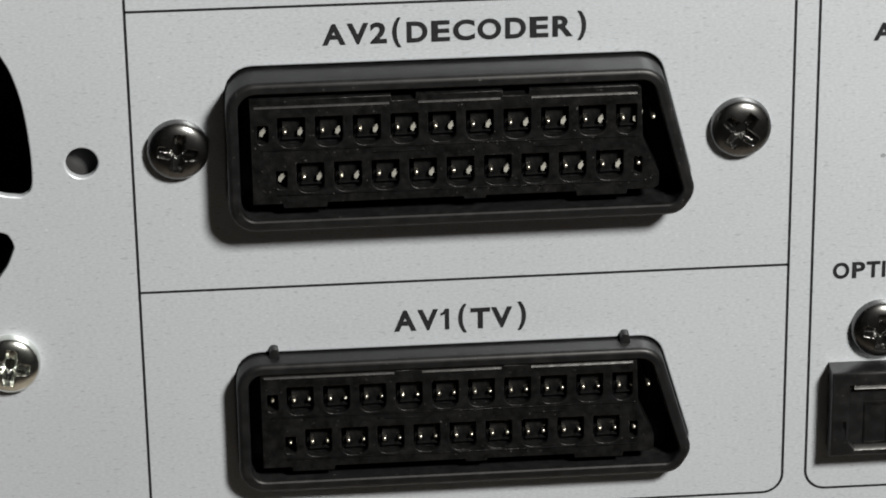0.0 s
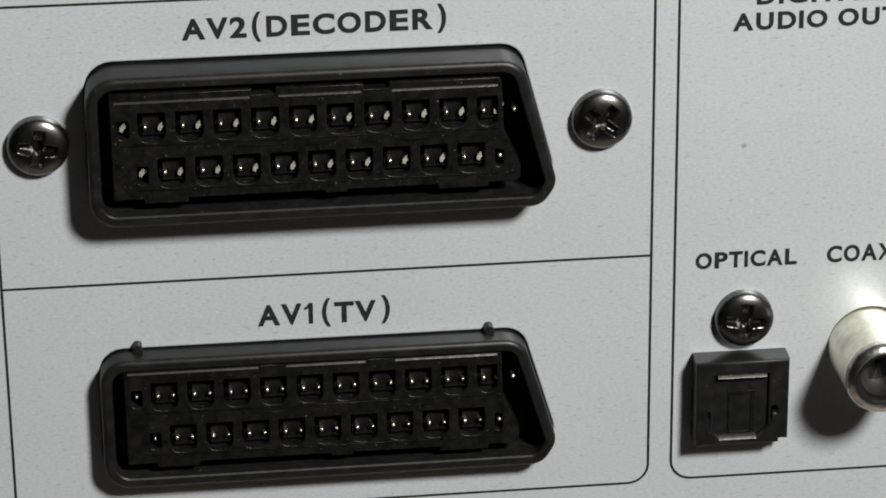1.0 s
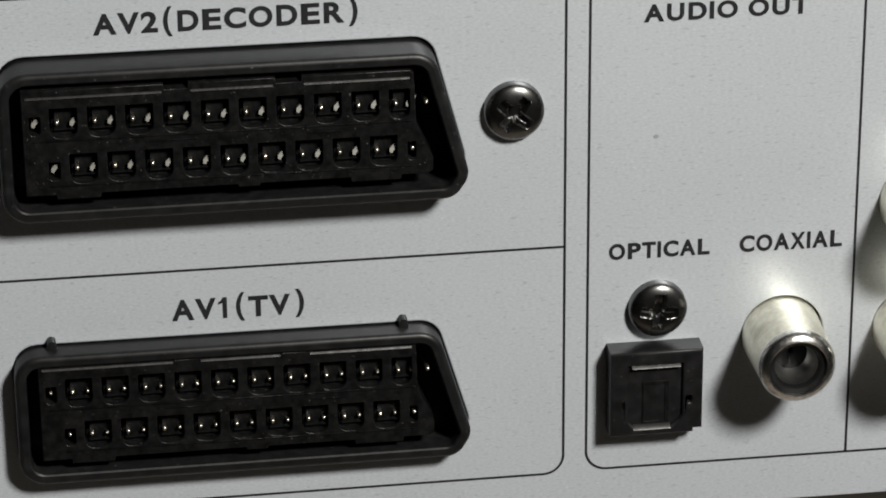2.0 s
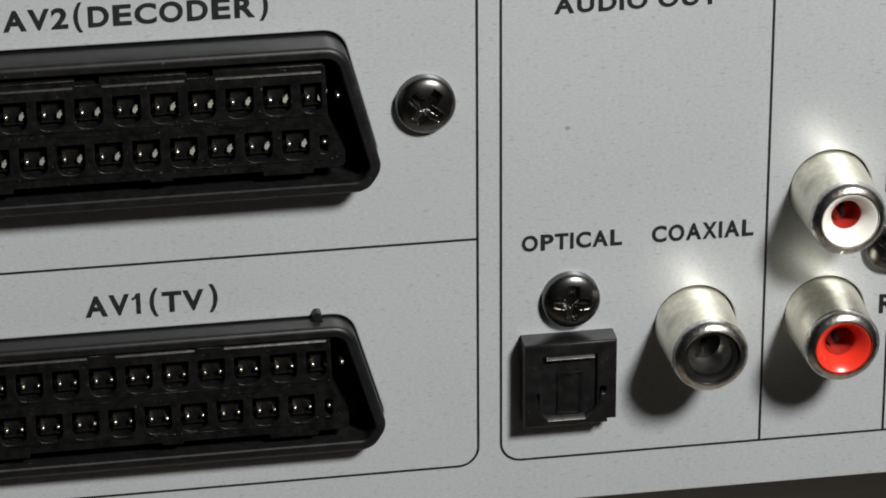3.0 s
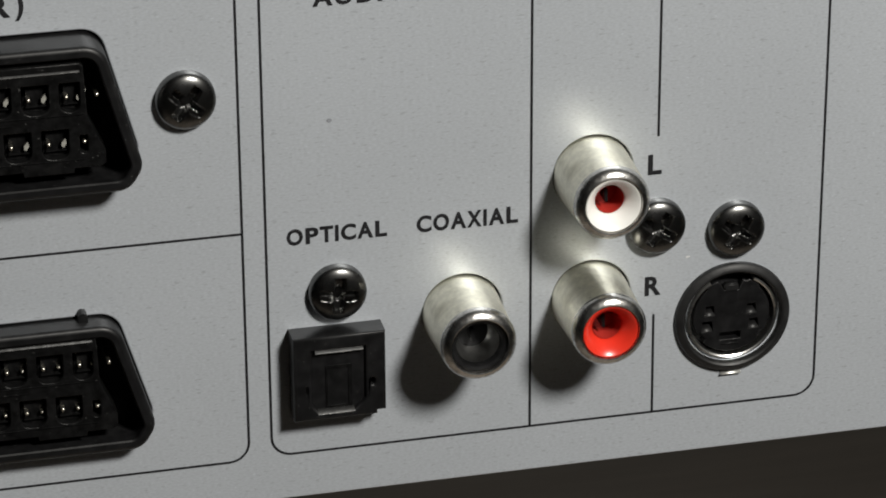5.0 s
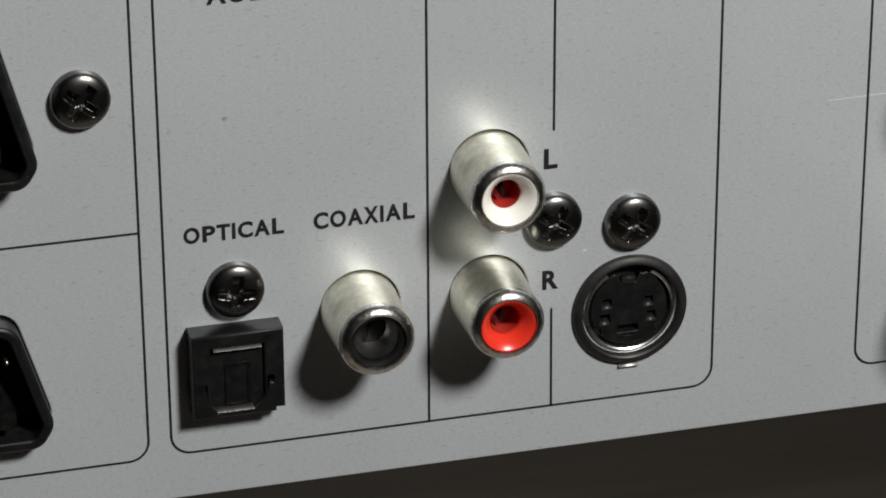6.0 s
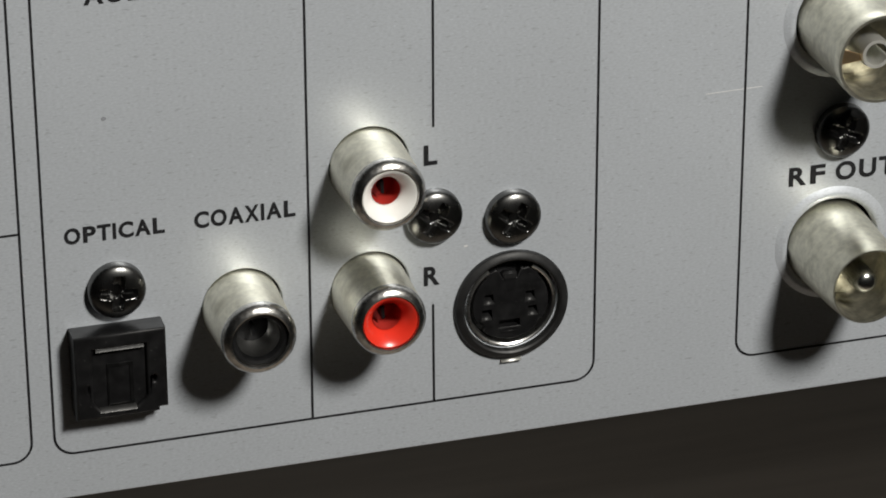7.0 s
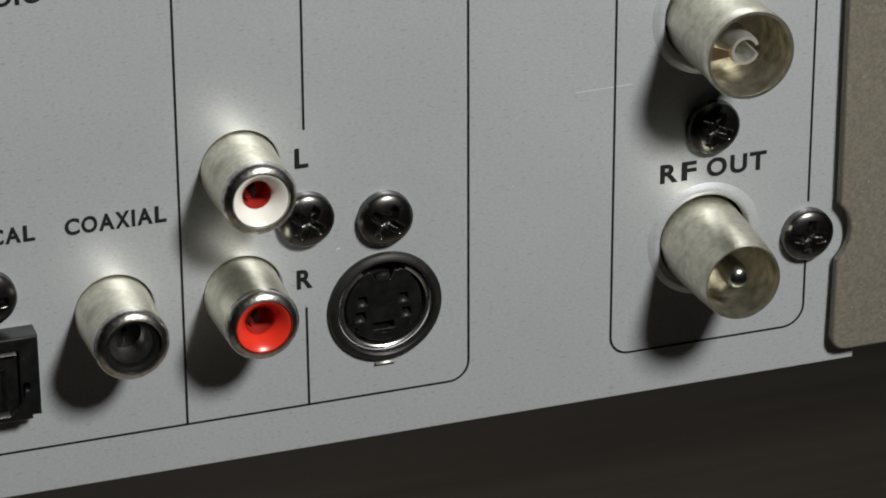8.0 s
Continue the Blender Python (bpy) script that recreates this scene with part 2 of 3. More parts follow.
def lettering(text, pieces, parent, weight=0.034):
    """Printed words: each piece (letters, x0, x1, z0, z1) is fitted to its width and height on the panel; "|" stands for a one with a flag."""
    whole = bmesh.new()
    for letters, x0, x1, z0, z1 in pieces:
        if letters == "|":
            h, w = z1 - z0, (x1 - x0) * 0.5
            for quad in (((x1 - w, z0), (x1, z0), (x1, z1), (x1 - w, z1)), ((x0, z1 - h * 0.34), (x1 - w, z1 - h * 0.26), (x1 - w, z1 - h * 0.02), (x1 - w * 1.5, z1 - h * 0.18), (x0, z1 - h * 0.2))):
                whole.faces.new([whole.verts.new((x, -0.006, z)) for x, z in quad])
            continue
        cu = bpy.data.curves.new("words", "FONT")
        cu.body, cu.offset, cu.extrude, cu.resolution_u = letters, weight, 0.0, 6
        cu.space_character = 1.06
        bm = from_curve(cu, -0.006)
        xs, zs = [v.co.x for v in bm.verts], [v.co.z for v in bm.verts]
        for v in bm.verts:
            v.co.x = x0 + (v.co.x - min(xs)) / (max(xs) - min(xs)) * (x1 - x0)
            v.co.z = z0 + (v.co.z - min(zs)) / (max(zs) - min(zs)) * (z1 - z0)
        me = bpy.data.meshes.new("piece")
        bm.to_mesh(me)
        bm.free()
        whole.from_mesh(me)
        bpy.data.meshes.remove(me)
    return part("lettering", whole, INK, parent, "black printed words " + text)


# width of each capital's body and the room it takes, in thousandths of the letter size
CAPITALS = {"A": (20, 702, 722), "C": (44, 684, 722), "D": (76, 685, 722), "E": (76, 621, 667), "F": (76, 587, 611), "G": (44, 713, 778), "I": (64, 214, 278), "L": (76, 583, 611), "O": (44, 734, 778),
            "P": (76, 627, 667), "R": (76, 677, 722), "T": (14, 598, 611), "U": (72, 651, 722), "V": (19, 648, 667), "X": (14, 653, 667), "2": (26, 510, 556)}


def spaced(word, x0, x1, z0, z1):
    """Sets a word letter by letter in the proportions of a plain grotesque, between x0 and x1."""
    at, rows = 0, []
    for c in word:
        if c == " ":
            at += 278
            continue
        a, b, step = CAPITALS[c]
        rows.append((c, at + a, at + b))
        at += step
    lo, k = rows[0][1], (x1 - x0) / (rows[-1][2] - rows[0][1])
    return [(c, x0 + (a - lo) * k, x0 + (b - lo) * k, z0, z1) for c, a, b in rows]


def stroke(points, parent, w=0.026):
    """A printed line along (x, z) points."""
    bm = bmesh.new()
    pts = [Vector(p) for p in points]
    a, b = [], []
    for i, p in enumerate(pts):
        t = (pts[min(i + 1, len(pts) - 1)] - pts[max(i - 1, 0)]).normalized()
        nrm = Vector((-t.y, t.x)) * w / 2
        a.append(bm.verts.new((p.x + nrm.x, -0.005, p.y + nrm.y)))
        b.append(bm.verts.new((p.x - nrm.x, -0.005, p.y - nrm.y)))
    for i in range(len(pts) - 1):
        bm.faces.new((a[i], a[i + 1], b[i + 1], b[i]))
    return part("printed_line", bm, INK, parent)


def arc(x, z, r, d0, d1, n=8):
    return [(x + r * math.cos(radians(d0 + (d1 - d0) * k / n)), z + r * math.sin(radians(d0 + (d1 - d0) * k / n))) for k in range(n + 1)]


# ---- floor, and the table that carries the recorder ----
bm = box(bmesh.new(), -230, 270, -230, 280, -4, 0)
tagged(part("floor", bm, WOOD, None), "brown wooden floor far below the recorder", "floor", kind="structure")
# unseen walls and ceiling, added to shape the bounced light
for name, x0, x1, y0, y1 in (("unseen_wall_north", -230, 270, 280.4, 290), ("unseen_wall_south", -230, 270, -240, -230.4), ("unseen_wall_west", -240, -230.4, -240, 290), ("unseen_wall_east", 270.4, 280, -240, 290)):
    tagged(part(name, box(bmesh.new(), x0, x1, y0, y1, 0, 245), WALL, None), "unseen blue-grey wall added to bounce the lamp's light", "wall", kind="structure")
tagged(part("ceiling", box(bmesh.new(), -240, 280, -240, 290, 245.4, 255), WALL, None), "unseen blue-grey ceiling added to bounce the lamp's light", "ceiling", kind="structure")
TABLE = LIFT / CM - 4.1
side_table = thing("side_table", 0, 0, -LIFT / CM, "dark wooden table under one end of the recorder", "table")
part("tabletop", box(bmesh.new(), -62, 3.0, 1.0, 40, TABLE - 2.5, TABLE, 0.2), TABLEWOOD, side_table)
for x in (-58, -1):
    for y in (4, 36):
        part("leg", box(bmesh.new(), x - 2, x + 2, y - 2, y + 2, 0, TABLE - 2.5, 0.2), TABLEWOOD, side_table)

# ---- rear panel ----
TOP, BOTTOM, LEFT, RIGHT = 4.7, -3.205, -24.0, 17.86
RCA = {"coax": (9.112, -1.197), "white": (10.55, 0.275), "red": (10.542, -1.201)}
RF_IN, RF_OUT, SVID = (15.93, 1.30), (15.935, -1.405), (12.15, -1.598)
big_vent = [(-1.24, 2.61), (-1.16, 2.41), (-1.09, 2.12), (-1.05, 1.78), (-1.035, 1.47), (-1.05, 1.23), (-1.12, 1.14), (-1.23, 1.12), (-1.49, 1.21), (-1.75, 1.62), (-1.8, 2.15), (-1.6, 2.65), (-1.35, 2.74)]
low_vent = [(-1.36, 0.743), (-1.30, 0.676), (-1.27, 0.583), (-1.29, 0.50), (-1.39, 0.295), (-1.6, 0.09), (-1.9, 0.19), (-1.8, 0.6), (-1.55, 0.77)]
panel = thing("rear_panel", 0, 0, 0, "silver-grey painted metal rear panel with black print", "panel")
holes = [*(smooth_loop([(x + 0.03, z) for x, z in v]) for v in (big_vent, low_vent)), circle(-0.514, 1.480, 0.183)]
EURO_UPPER = [(0.935, 0.825, 0.28), (0.937, 2.475, 0.31), (5.377, 2.465, 0.27), (5.738, 1.065, 0.22), (5.578, 0.82, 0.22)]
EURO_LOWER = [(0.93, -2.252, 0.28), (0.932, -0.738, 0.28), (5.404, -0.742, 0.27), (5.765, -1.991, 0.22), (5.606, -2.25, 0.22)]
holes += [rounded(EURO_UPPER), rounded(EURO_LOWER)]
holes += [circle(x + 0.010, z + 0.008, 0.462) for x, z in RCA.values()]
holes += [circle(*SVID, 0.548)]
holes += [circle(x + 0.012, z + 0.022, 0.552) for x, z in (RF_IN, RF_OUT)]
bm = plate([(LEFT, BOTTOM), (RIGHT, BOTTOM), (RIGHT, TOP), (LEFT, TOP)], holes, 0, 0.10, 0.02)
part("sheet", bm, PAINT, panel, "silver-grey painted sheet metal with cut openings")
for pts in (
    [(0, 4.7), (0, -2.48), *arc(0.22, -2.487, 0.22, 180, 270), *arc(6.537, -2.477, 0.22, 270, 360), (6.757, 4.7)],
    [(0, 3.095), (6.757, 3.07)],
    [(0, 0), (6.757, -0.003)],
    [(7.006, 4.7), *arc(7.226, -2.457, 0.22, 180, 270), *arc(12.894, -2.442, 0.235, 270, 360), (13.129, 4.7)],
    [(9.872, -2.677), (9.876, 4.7)],
    [(11.263, -2.677), (11.257, -1.476)],
    [(11.269, 0.638), (11.274, 4.7)],
    [(14.833, 4.7), *arc(15.053, -2.457, 0.22, 180, 270), *arc(16.953, -2.417, 0.26, 270, 360), (17.213, -1.817)],
    [(17.218, -1.117), (17.20, 4.7)],
):
    stroke(pts, panel)
for text, *at in (
    ("DIGITAL", 7.799, 9.049, 2.745, 2.938),
    ("AUDIO OUT", 7.56, 9.281, 2.468, 2.66),
    ("OPTICAL", 7.229, 8.306, -0.196, -0.008),
    ("COAXIAL", 8.627, 9.731, -0.200, -0.004),
    ("L", 11.16, 11.313, 0.195, 0.432),
    ("R", 11.152, 11.333, -1.245, -1.014),
    ("RF OUT", 15.392, 16.678, -0.628, -0.397),
):
    lettering(text, spaced(text, *at), panel)
SCRATCH = surface("bare_metal_scratch", (0.8, 0.8, 0.8), 0.35, 0.3, 0.1, 500)
for (xa, za), (xb, zb), w in (((14.376, 0.625), (15.037, 0.639), 0.005), ((6.761, -0.444), (6.786, -0.495), 0.006), ((11.61, -0.827), (11.654, -0.822), 0.01)):
    bm = bmesh.new()
    bm.faces.new([bm.verts.new((x, -0.004, z)) for x, z in ((xa, za - w), (xb, zb - w), (xb, zb + w), (xa, za + w))])
    part("scratch", bm, SCRATCH, panel)
lettering("AV2(DECODER)", [*spaced("AV2", 1.962, 2.612, 2.655, 2.882), ("(", 2.667, 2.757, 2.604, 2.927), *spaced("DECODER", 2.812, 4.49, 2.650, 2.876), (")", 4.534, 4.625, 2.604, 2.922)], panel)
lettering("AV1(TV)", [*spaced("AV", 2.622, 3.083, -0.576, -0.335), ("|", 3.108, 3.198, -0.576, -0.336), ("(", 3.293, 3.383, -0.62, -0.290), *spaced("TV", 3.422, 3.858, -0.581, -0.342), (")", 3.912, 4.003, -0.62, -0.291)], panel)
bm = bmesh.new()
bm.faces.new([bm.verts.new((x * 1.3, -0.004, z)) for x, z in circle(0, 0, 0.022, 14)])
part("stain", bm, surface("grey_stain", (0.22, 0.23, 0.25), 0.5), panel, "small grey stain", (7.709, 0, 1.192))
# raised rims pressed into the sheet round the aerial sockets
for x, z in (RF_IN, RF_OUT):
    bm = lathe([(0.551, 0.02), (0.551, -0.02), (0.568, -0.034), (0.60, -0.038), (0.63, -0.028), (0.69, 0.001)], 64)
    part("pressed_rim", bm, PAINT, panel, "", (x + 0.012, 0, z + 0.022))

# ---- chassis behind the panel, and the cover ----
chassis = thing("chassis", 0, 0, BOTTOM, "grey steel chassis box behind the rear panel", "chassis")
bm = box(bmesh.new(), LEFT, RIGHT - 0.05, 0.11, 15, 0.02, 0.14)
part("bottom_plate", bm, STEEL, chassis)
# black sheet added so the vents and holes show shade behind them
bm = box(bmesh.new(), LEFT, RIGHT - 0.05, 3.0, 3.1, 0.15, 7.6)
part("inside_shade_sheet", bm, PIT, chassis, "black sheet standing for the unlit inside of the recorder")
bm = plate([(-0.8, 4.35), (-0.2, 4.35), (-0.2, 5.1), (-0.8, 5.1)], [], 0.20, 0.24, 0.01)
part("bracket", bm, BRACKET, chassis, "steel bracket behind the round hole")
for x in (-20.0, 1.0):
    for y in (4.0, 12.0):
        bm = lathe([(0.9, -1.0), (1.0, -0.9), (1.0, 0.0), (0.8, 0.0)], 32, first=True, last=True)
        bmesh.ops.rotate(bm, cent=(0, 0, 0), matrix=Matrix.Rotation(radians(-90), 3, "X"), verts=bm.verts)
        low = min(v.co.z for v in bm.verts)
        bmesh.ops.translate(bm, vec=(x, y, -1.0 - low), verts=bm.verts)
        part("foot", bm, BLACK, chassis)

cover = thing("cover", 0, 0, 0, "taupe painted metal cover wrapped over the recorder", "cover")
edge = [(17.55, 4.7), *arc(17.195, -1.50, 0.53, 44, -44, 14), *arc(17.705, -2.84, 0.15, 180, 270, 6), (19.0, -2.99), (19.0, 4.7)]
bm = plate(edge, [], -0.16, -0.03, 0.03)
part("rear_flange", bm, TAUPE, cover, "taupe flange with a round notch for a screw")
bm = box(bmesh.new(), 18.9, 19.0, -0.02, 15, -2.99, 4.82)
part("side", bm, TAUPE, cover)
bm = box(bmesh.new(), LEFT - 0.1, 18.89, -0.1, 15, 4.72, 4.82)
part("top", bm, TAUPE, cover)


# ---- euro sockets ----
def euro_socket(name, corners, depth, gap, row, hooked, nubs, label):
    """A shell round a contact block; row is the height of the upper row of contacts."""
    x0, z0 = corners[0][0], corners[0][1]
    loc = [(x - x0 + 0.02, z - z0, r) for x, z, r in corners]
    loc = [(x - (0.045 if k in (2, 3, 4) else 0), z - (gap if k in (1, 2) else 0.02), r) for k, (x, z, r) in enumerate(loc)]
    t = thing(name, x0, 0, z0, label, "socket", "euro sockets")
    rings = []
    for d, y in ((0.0, 0.5), (0.0, -depth + 0.05), (0.008, -depth + 0.022), (0.03, -depth + 0.004), (0.05, -depth), (0.105, -depth), (0.12, -depth + 0.015), (0.125, -depth + 0.05), (0.13, 0.18)):
        rings.append((rounded(inset(loc, d) if d else loc), y))
    bm = loft(bmesh.new(), rings)
    inner = rounded(inset(loc, 0.131))
    bm.faces.new([bm.verts.new((x, 0.17, z)) for x, z in inner])
    part("shell", bm, BLACK, t, "glossy black moulded shell with rounded rim")
    front, dx, dz = -depth + 0.03, -x0, row - z0
    # outline of the contact block about the upper row, with keyways above and below
    out = [(1.21, -0.76), (1.21, 0.36), (2.61, 0.36), (2.62, 0.30), (2.87, 0.30), (2.88, 0.36), (3.73, 0.36), (3.74, 0.30), (4.01, 0.30), (4.02, 0.36), (5.10, 0.36), (5.13, 0.33), (5.15, -0.20), (5.20, -0.34), (5.32, -0.60), (5.32, -0.73), (5.28, -0.76), (5.0, -0.76), (4.99, -0.81), (4.50, -0.81), (4.49, -0.76), (3.56, -0.76), (3.55, -0.79), (3.35, -0.79), (3.34, -0.76), (1.95, -0.76), (1.94, -0.81), (1.52, -0.81), (1.51, -0.76)]
    slots, left, right = [], [(5.27, 0.0)], [(1.322, 0.0), (1.495, -0.5)]
    for xs, zc, count in ((1.545, 0.0, 10), (1.724, -0.5, 9)):
        for k in range(count):
            cx = xs + 0.3795 * k
            l, r, b, u = cx - 0.085 + dx, min(cx + 0.215, 5.11) + dx, zc - 0.165 + dz, zc + 0.18 + dz
            slots.append(rounded([(l, b, 0.11), (r, b, 0.11), (r, u, 0.02), (l, u, 0.02)], 4))
            left.append((cx, zc))
            right.append((min(cx + 0.160, 5.095), zc))
    # half slots at the ends of the rows
    for l, r, zc in ((1.255, 1.39, 0.0), (1.43, 1.565, -0.5), (5.06, 5.165, -0.5)):
        slots.append(rounded([(l + dx, zc - 0.12 + dz, 0.05), (r + dx, zc - 0.12 + dz, 0.05), (r + dx, zc + 0.1 + dz, 0.02), (l + dx, zc + 0.1 + dz, 0.02)], 4))
    left.append((5.124, -0.5))
    bm = plate([(x + dx, z + dz) for x, z in out], slots, front, 0.16, 0.012)
    block = part("contact_block", bm, WORN, t, "dusty black contact block with two rows of slots")
    # moulded pocket floors behind the slots, shared by all
    bm = bmesh.new()
    ring = [(-0.055, -0.15), (0.20, -0.15), (0.20, 0.17), (-0.02, 0.17), (-0.02, 0.03), (-0.055, 0.0)]
    loft(bm, [(ring, 0.30), (ring, 0.12), ([(x, z * 0.9 - 0.01) for x, z in ring], 0.10)], False, True)
    box(bm, -0.03, 0.19, 0.05, 0.12, -0.085, -0.07, 0.004)
    bmesh.ops.scale(bm, vec=(CM, CM, CM), verts=bm.verts)
    pocket = finish(bm, WORN)
    for cx, cz in left[1:-1]:
        part("pocket", pocket, WORN, block, "", (cx + dx, front, cz + dz))
    # spring contacts: a round tip on one side of a slot, a bent blade on the other
    bm = bmesh.new()
    bmesh.ops.create_icosphere(bm, subdivisions=2, radius=0.024)
    box(bm, -0.02, 0.02, 0.0, 0.53, -0.02, 0.02, 0.006)
    bmesh.ops.scale(bm, vec=(CM, CM, CM), verts=bm.verts)
    tip = finish(bm, TIN)
    bm = bmesh.new()
    if hooked:
        blade = [(-0.032, -0.028), (-0.005, -0.04), (0.012, -0.012), (0.066, 0.035), (0.072, 0.062), (0.05, 0.07), (0.0, 0.036), (-0.028, 0.008)]
        loft(bm, [(blade, 0.22), (blade, 0.0)], False, True)
        # the blade leans back towards its upper end
        for v in bm.verts:
            v.co.y += 0.40 * v.co.z
    else:
        bmesh.ops.create_icosphere(bm, subdivisions=2, radius=0.019)
        box(bm, -0.016, 0.016, 0.0, 0.25, -0.016, 0.016, 0.005)
    bmesh.ops.scale(bm, vec=(CM, CM, CM), verts=bm.verts)
    blade = finish(bm, BLADE if hooked else TIN)
    for mesh, places in ((tip, left), (blade, right)):
        for cx, cz in places:
            part("contact", mesh, TIN, block, "", (cx + dx, front + 0.045, cz + dz))
    # added glossy bars, sloped to give the highlight on the block's top edge
    for xa, xb in ((1.24, 2.60), (2.89, 3.72), (4.03, 5.10)):
        bm = bmesh.new()
        ends = []
        for x in (xa + dx, xb + dx):
            ends.append([bm.verts.new((x, front + y, 0.275 + z + dz)) for y, z in ((0.06, 0.0), (-0.010, 0.0), (-0.014, 0.006), (-0.010, 0.012), (0.012, 0.040), (0.020, 0.046), (0.06, 0.05))])
        for k in range(7):
            bm.faces.new((ends[0][k], ends[0][(k + 1) % 7], ends[1][(k + 1) % 7], ends[1][k]))
        bm.faces.new(ends[0])
        bm.faces.new(ends[1])
        part("glint_bar", bm, RIDGE, block)
    # thin ribs between and under the rows
    for xa, xb, z in ((1.30, 5.13, -0.178), (1.45, 5.12, -0.672), (2.42, 2.95, -0.235), (4.05, 4.40, -0.245)):
        bm = box(bmesh.new(), xa + dx, xb + dx, front - 0.012, front + 0.005, z - 0.006 + dz, z + 0.006 + dz, 0.004)
        part("rib", bm, WORN, block)
    for nx, nz in nubs:
        bm = bmesh.new()
        peg = rounded([(-0.06, -0.12, 0.01), (0.07, -0.12, 0.01), (0.045, 0.055, 0.035), (-0.035, 0.055, 0.035)], 4)
        loft(bm, [(peg, 0.02), (peg, -0.10), ([(x * 0.85, z * 0.9) for x, z in peg], -0.12)], False, True)
        part("clip", bm, BLACK, t, "", (nx - x0, 0, nz - z0))
    return t


euro_socket("scart_socket", EURO_UPPER, 0.41, 0.045, 1.872, True, [],
            "black plastic euro socket standing proud of the panel")
euro_socket("scart_socket", EURO_LOWER, 0.27, 0.035, -1.225, False, [(1.355, -0.72), (5.03, -0.725)],
            "black plastic euro socket with two small clips on its upper edge")


# ---- screws ----
def screw_mesh(mat):
    R, bm = 0.315, bmesh.new()
    def height(r, a):
        dome = 0.06 + 0.11 * math.sqrt(max(0, 1 - (r / R) ** 2.8)) if r < R else 0
        x, z = abs(r * math.cos(a)), abs(r * math.sin(a))
        arm, reach = min(x, z), max(x, z)
        cut = max(0, min(1, (0.064 - 0.11 * max(0, reach - 0.10) - arm) / 0.026)) * max(0, min(1, (0.205 - reach) / 0.02))
        core = max(0, min(1, (0.120 - (x + z)) / 0.035))
        return -(dome - max(cut * (0.13 - 0.25 * reach), core * 0.13))
    n, rows = 96, []
    radii = [0.01 * k for k in range(1, 22)] + [0.222, 0.245, 0.265, 0.28, 0.292, 0.302, 0.310, 0.315]
    mid = bm.verts.new((0, height(0, 0), 0))
    for r in radii:
        rows.append([bm.verts.new((r * math.cos(2 * math.pi * k / n), height(r, 2 * math.pi * k / n), r * math.sin(2 * math.pi * k / n))) for k in range(n)])
    rows.append([bm.verts.new((v.co.x, 0.02, v.co.z)) for v in rows[-1]])
    for k in range(n):
        bm.faces.new((mid, rows[0][k], rows[0][(k + 1) % n]))
    for a, b in zip(rows, rows[1:]):
        for k in range(n):
            bm.faces.new((a[k], a[(k + 1) % n], b[(k + 1) % n], b[k]))
    bmesh.ops.scale(bm, vec=(CM, CM, CM), verts=bm.verts)
    return finish(bm, mat, 50)


dark_screw, zinc_screw = screw_mesh(SCREW), screw_mesh(ZINC)
for x, z, turn, beside in ((0.464, 1.605, 8, "beside the upper euro socket"), (6.212, 1.592, 40, "beside the upper euro socket"), (7.752, -0.772, 5, "above the optical socket"),
                     (11.262, -0.396, 35, "half hidden by a phono socket"), (12.157, -0.523, 35, "above the mini-din socket"), (17.203, -1.507, 8, "in the notch of the cover"), (15.993, 0.002, 25, "below an aerial socket")):
    s = new("screw", dark_screw)
    s.location, s.rotation_euler = (x * CM, 0, z * CM + LIFT), (0, radians(turn), 0)
    tagged(s, "dark nickel cross-head screw " + beside, "screw", "panel screws")
s = new("screw", zinc_screw)
s.location, s.rotation_euler = (-1.376 * CM, 0, -0.729 * CM + LIFT), (0, radians(10), 0)
tagged(s, "bright zinc cross-head screw beside the vents", "screw", "panel screws")


# ---- phono sockets ----
def phono(x, z, colour, bore, label):
    t = thing("phono_socket", x, 0, z, label, "socket", "phono sockets")
    tip = -0.85
    bm = lathe([(0.434, 0.3), (0.433, 0.0), (0.408, tip + 0.13)], 64)
    part("sleeve", bm, NICKEL, t, "dull nickel sleeve")
    bm = lathe([(0.408, tip + 0.13), (0.411, tip + 0.10), (0.404, tip + 0.068), (0.378, tip + 0.034), (0.345, tip + 0.008), (0.324, tip), (0.312, tip + 0.004), (0.306, tip + 0.03), (0.306, -0.3)], 64)
    part("rim", bm, RIM, t, "bright worn nickel rim")
    if colour is BLACK:
        bm = lathe([(0.305, tip + 0.06), (0.288, tip + 0.045), (0.256, tip + 0.055), (0.236, tip + 0.10), (0.233, -0.2)], 64)
        part("insert", bm, colour, t, "black plastic insert")
        bm = lathe([(0.231, tip + 0.11), (0.222, tip + 0.30), (0.175, tip + 0.38)], 48)
        part("bore", bm, bore, t, "dull metal lining")
        # black disc for the shade at the end of the bore
        bm = lathe([(0.22, tip + 0.385), (0.01, tip + 0.39)], 48, last=True)
        part("back", bm, PIT, t)
    else:
        bm = lathe([(0.305, tip + 0.04), (0.296, tip + 0.018), (0.278, tip + 0.026), (0.22, tip + 0.09), (0.175, tip + 0.155), (0.157, tip + 0.20), (0.155, -0.35)], 64)
        part("insert", bm, colour, t)
        bm = lathe([(0.1545, tip + 0.18), (0.154, tip + 0.45), (0.01, tip + 0.46)], 32, last=True)
        part("bore", bm, bore, t)
    bm = box(bmesh.new(), -0.035, 0.0, tip + 0.25, tip + 0.46, -0.06, 0.09, 0.008)
    part("spring", bm, BLACK, t)
    return t


phono(*RCA["coax"], BLACK, CUP, "nickel phono socket with a black insert")
phono(*RCA["white"], WHITE, DEEPRED, "nickel phono socket with a white insert")
phono(*RCA["red"], RED, DEEPRED, "nickel phono socket with a red insert")

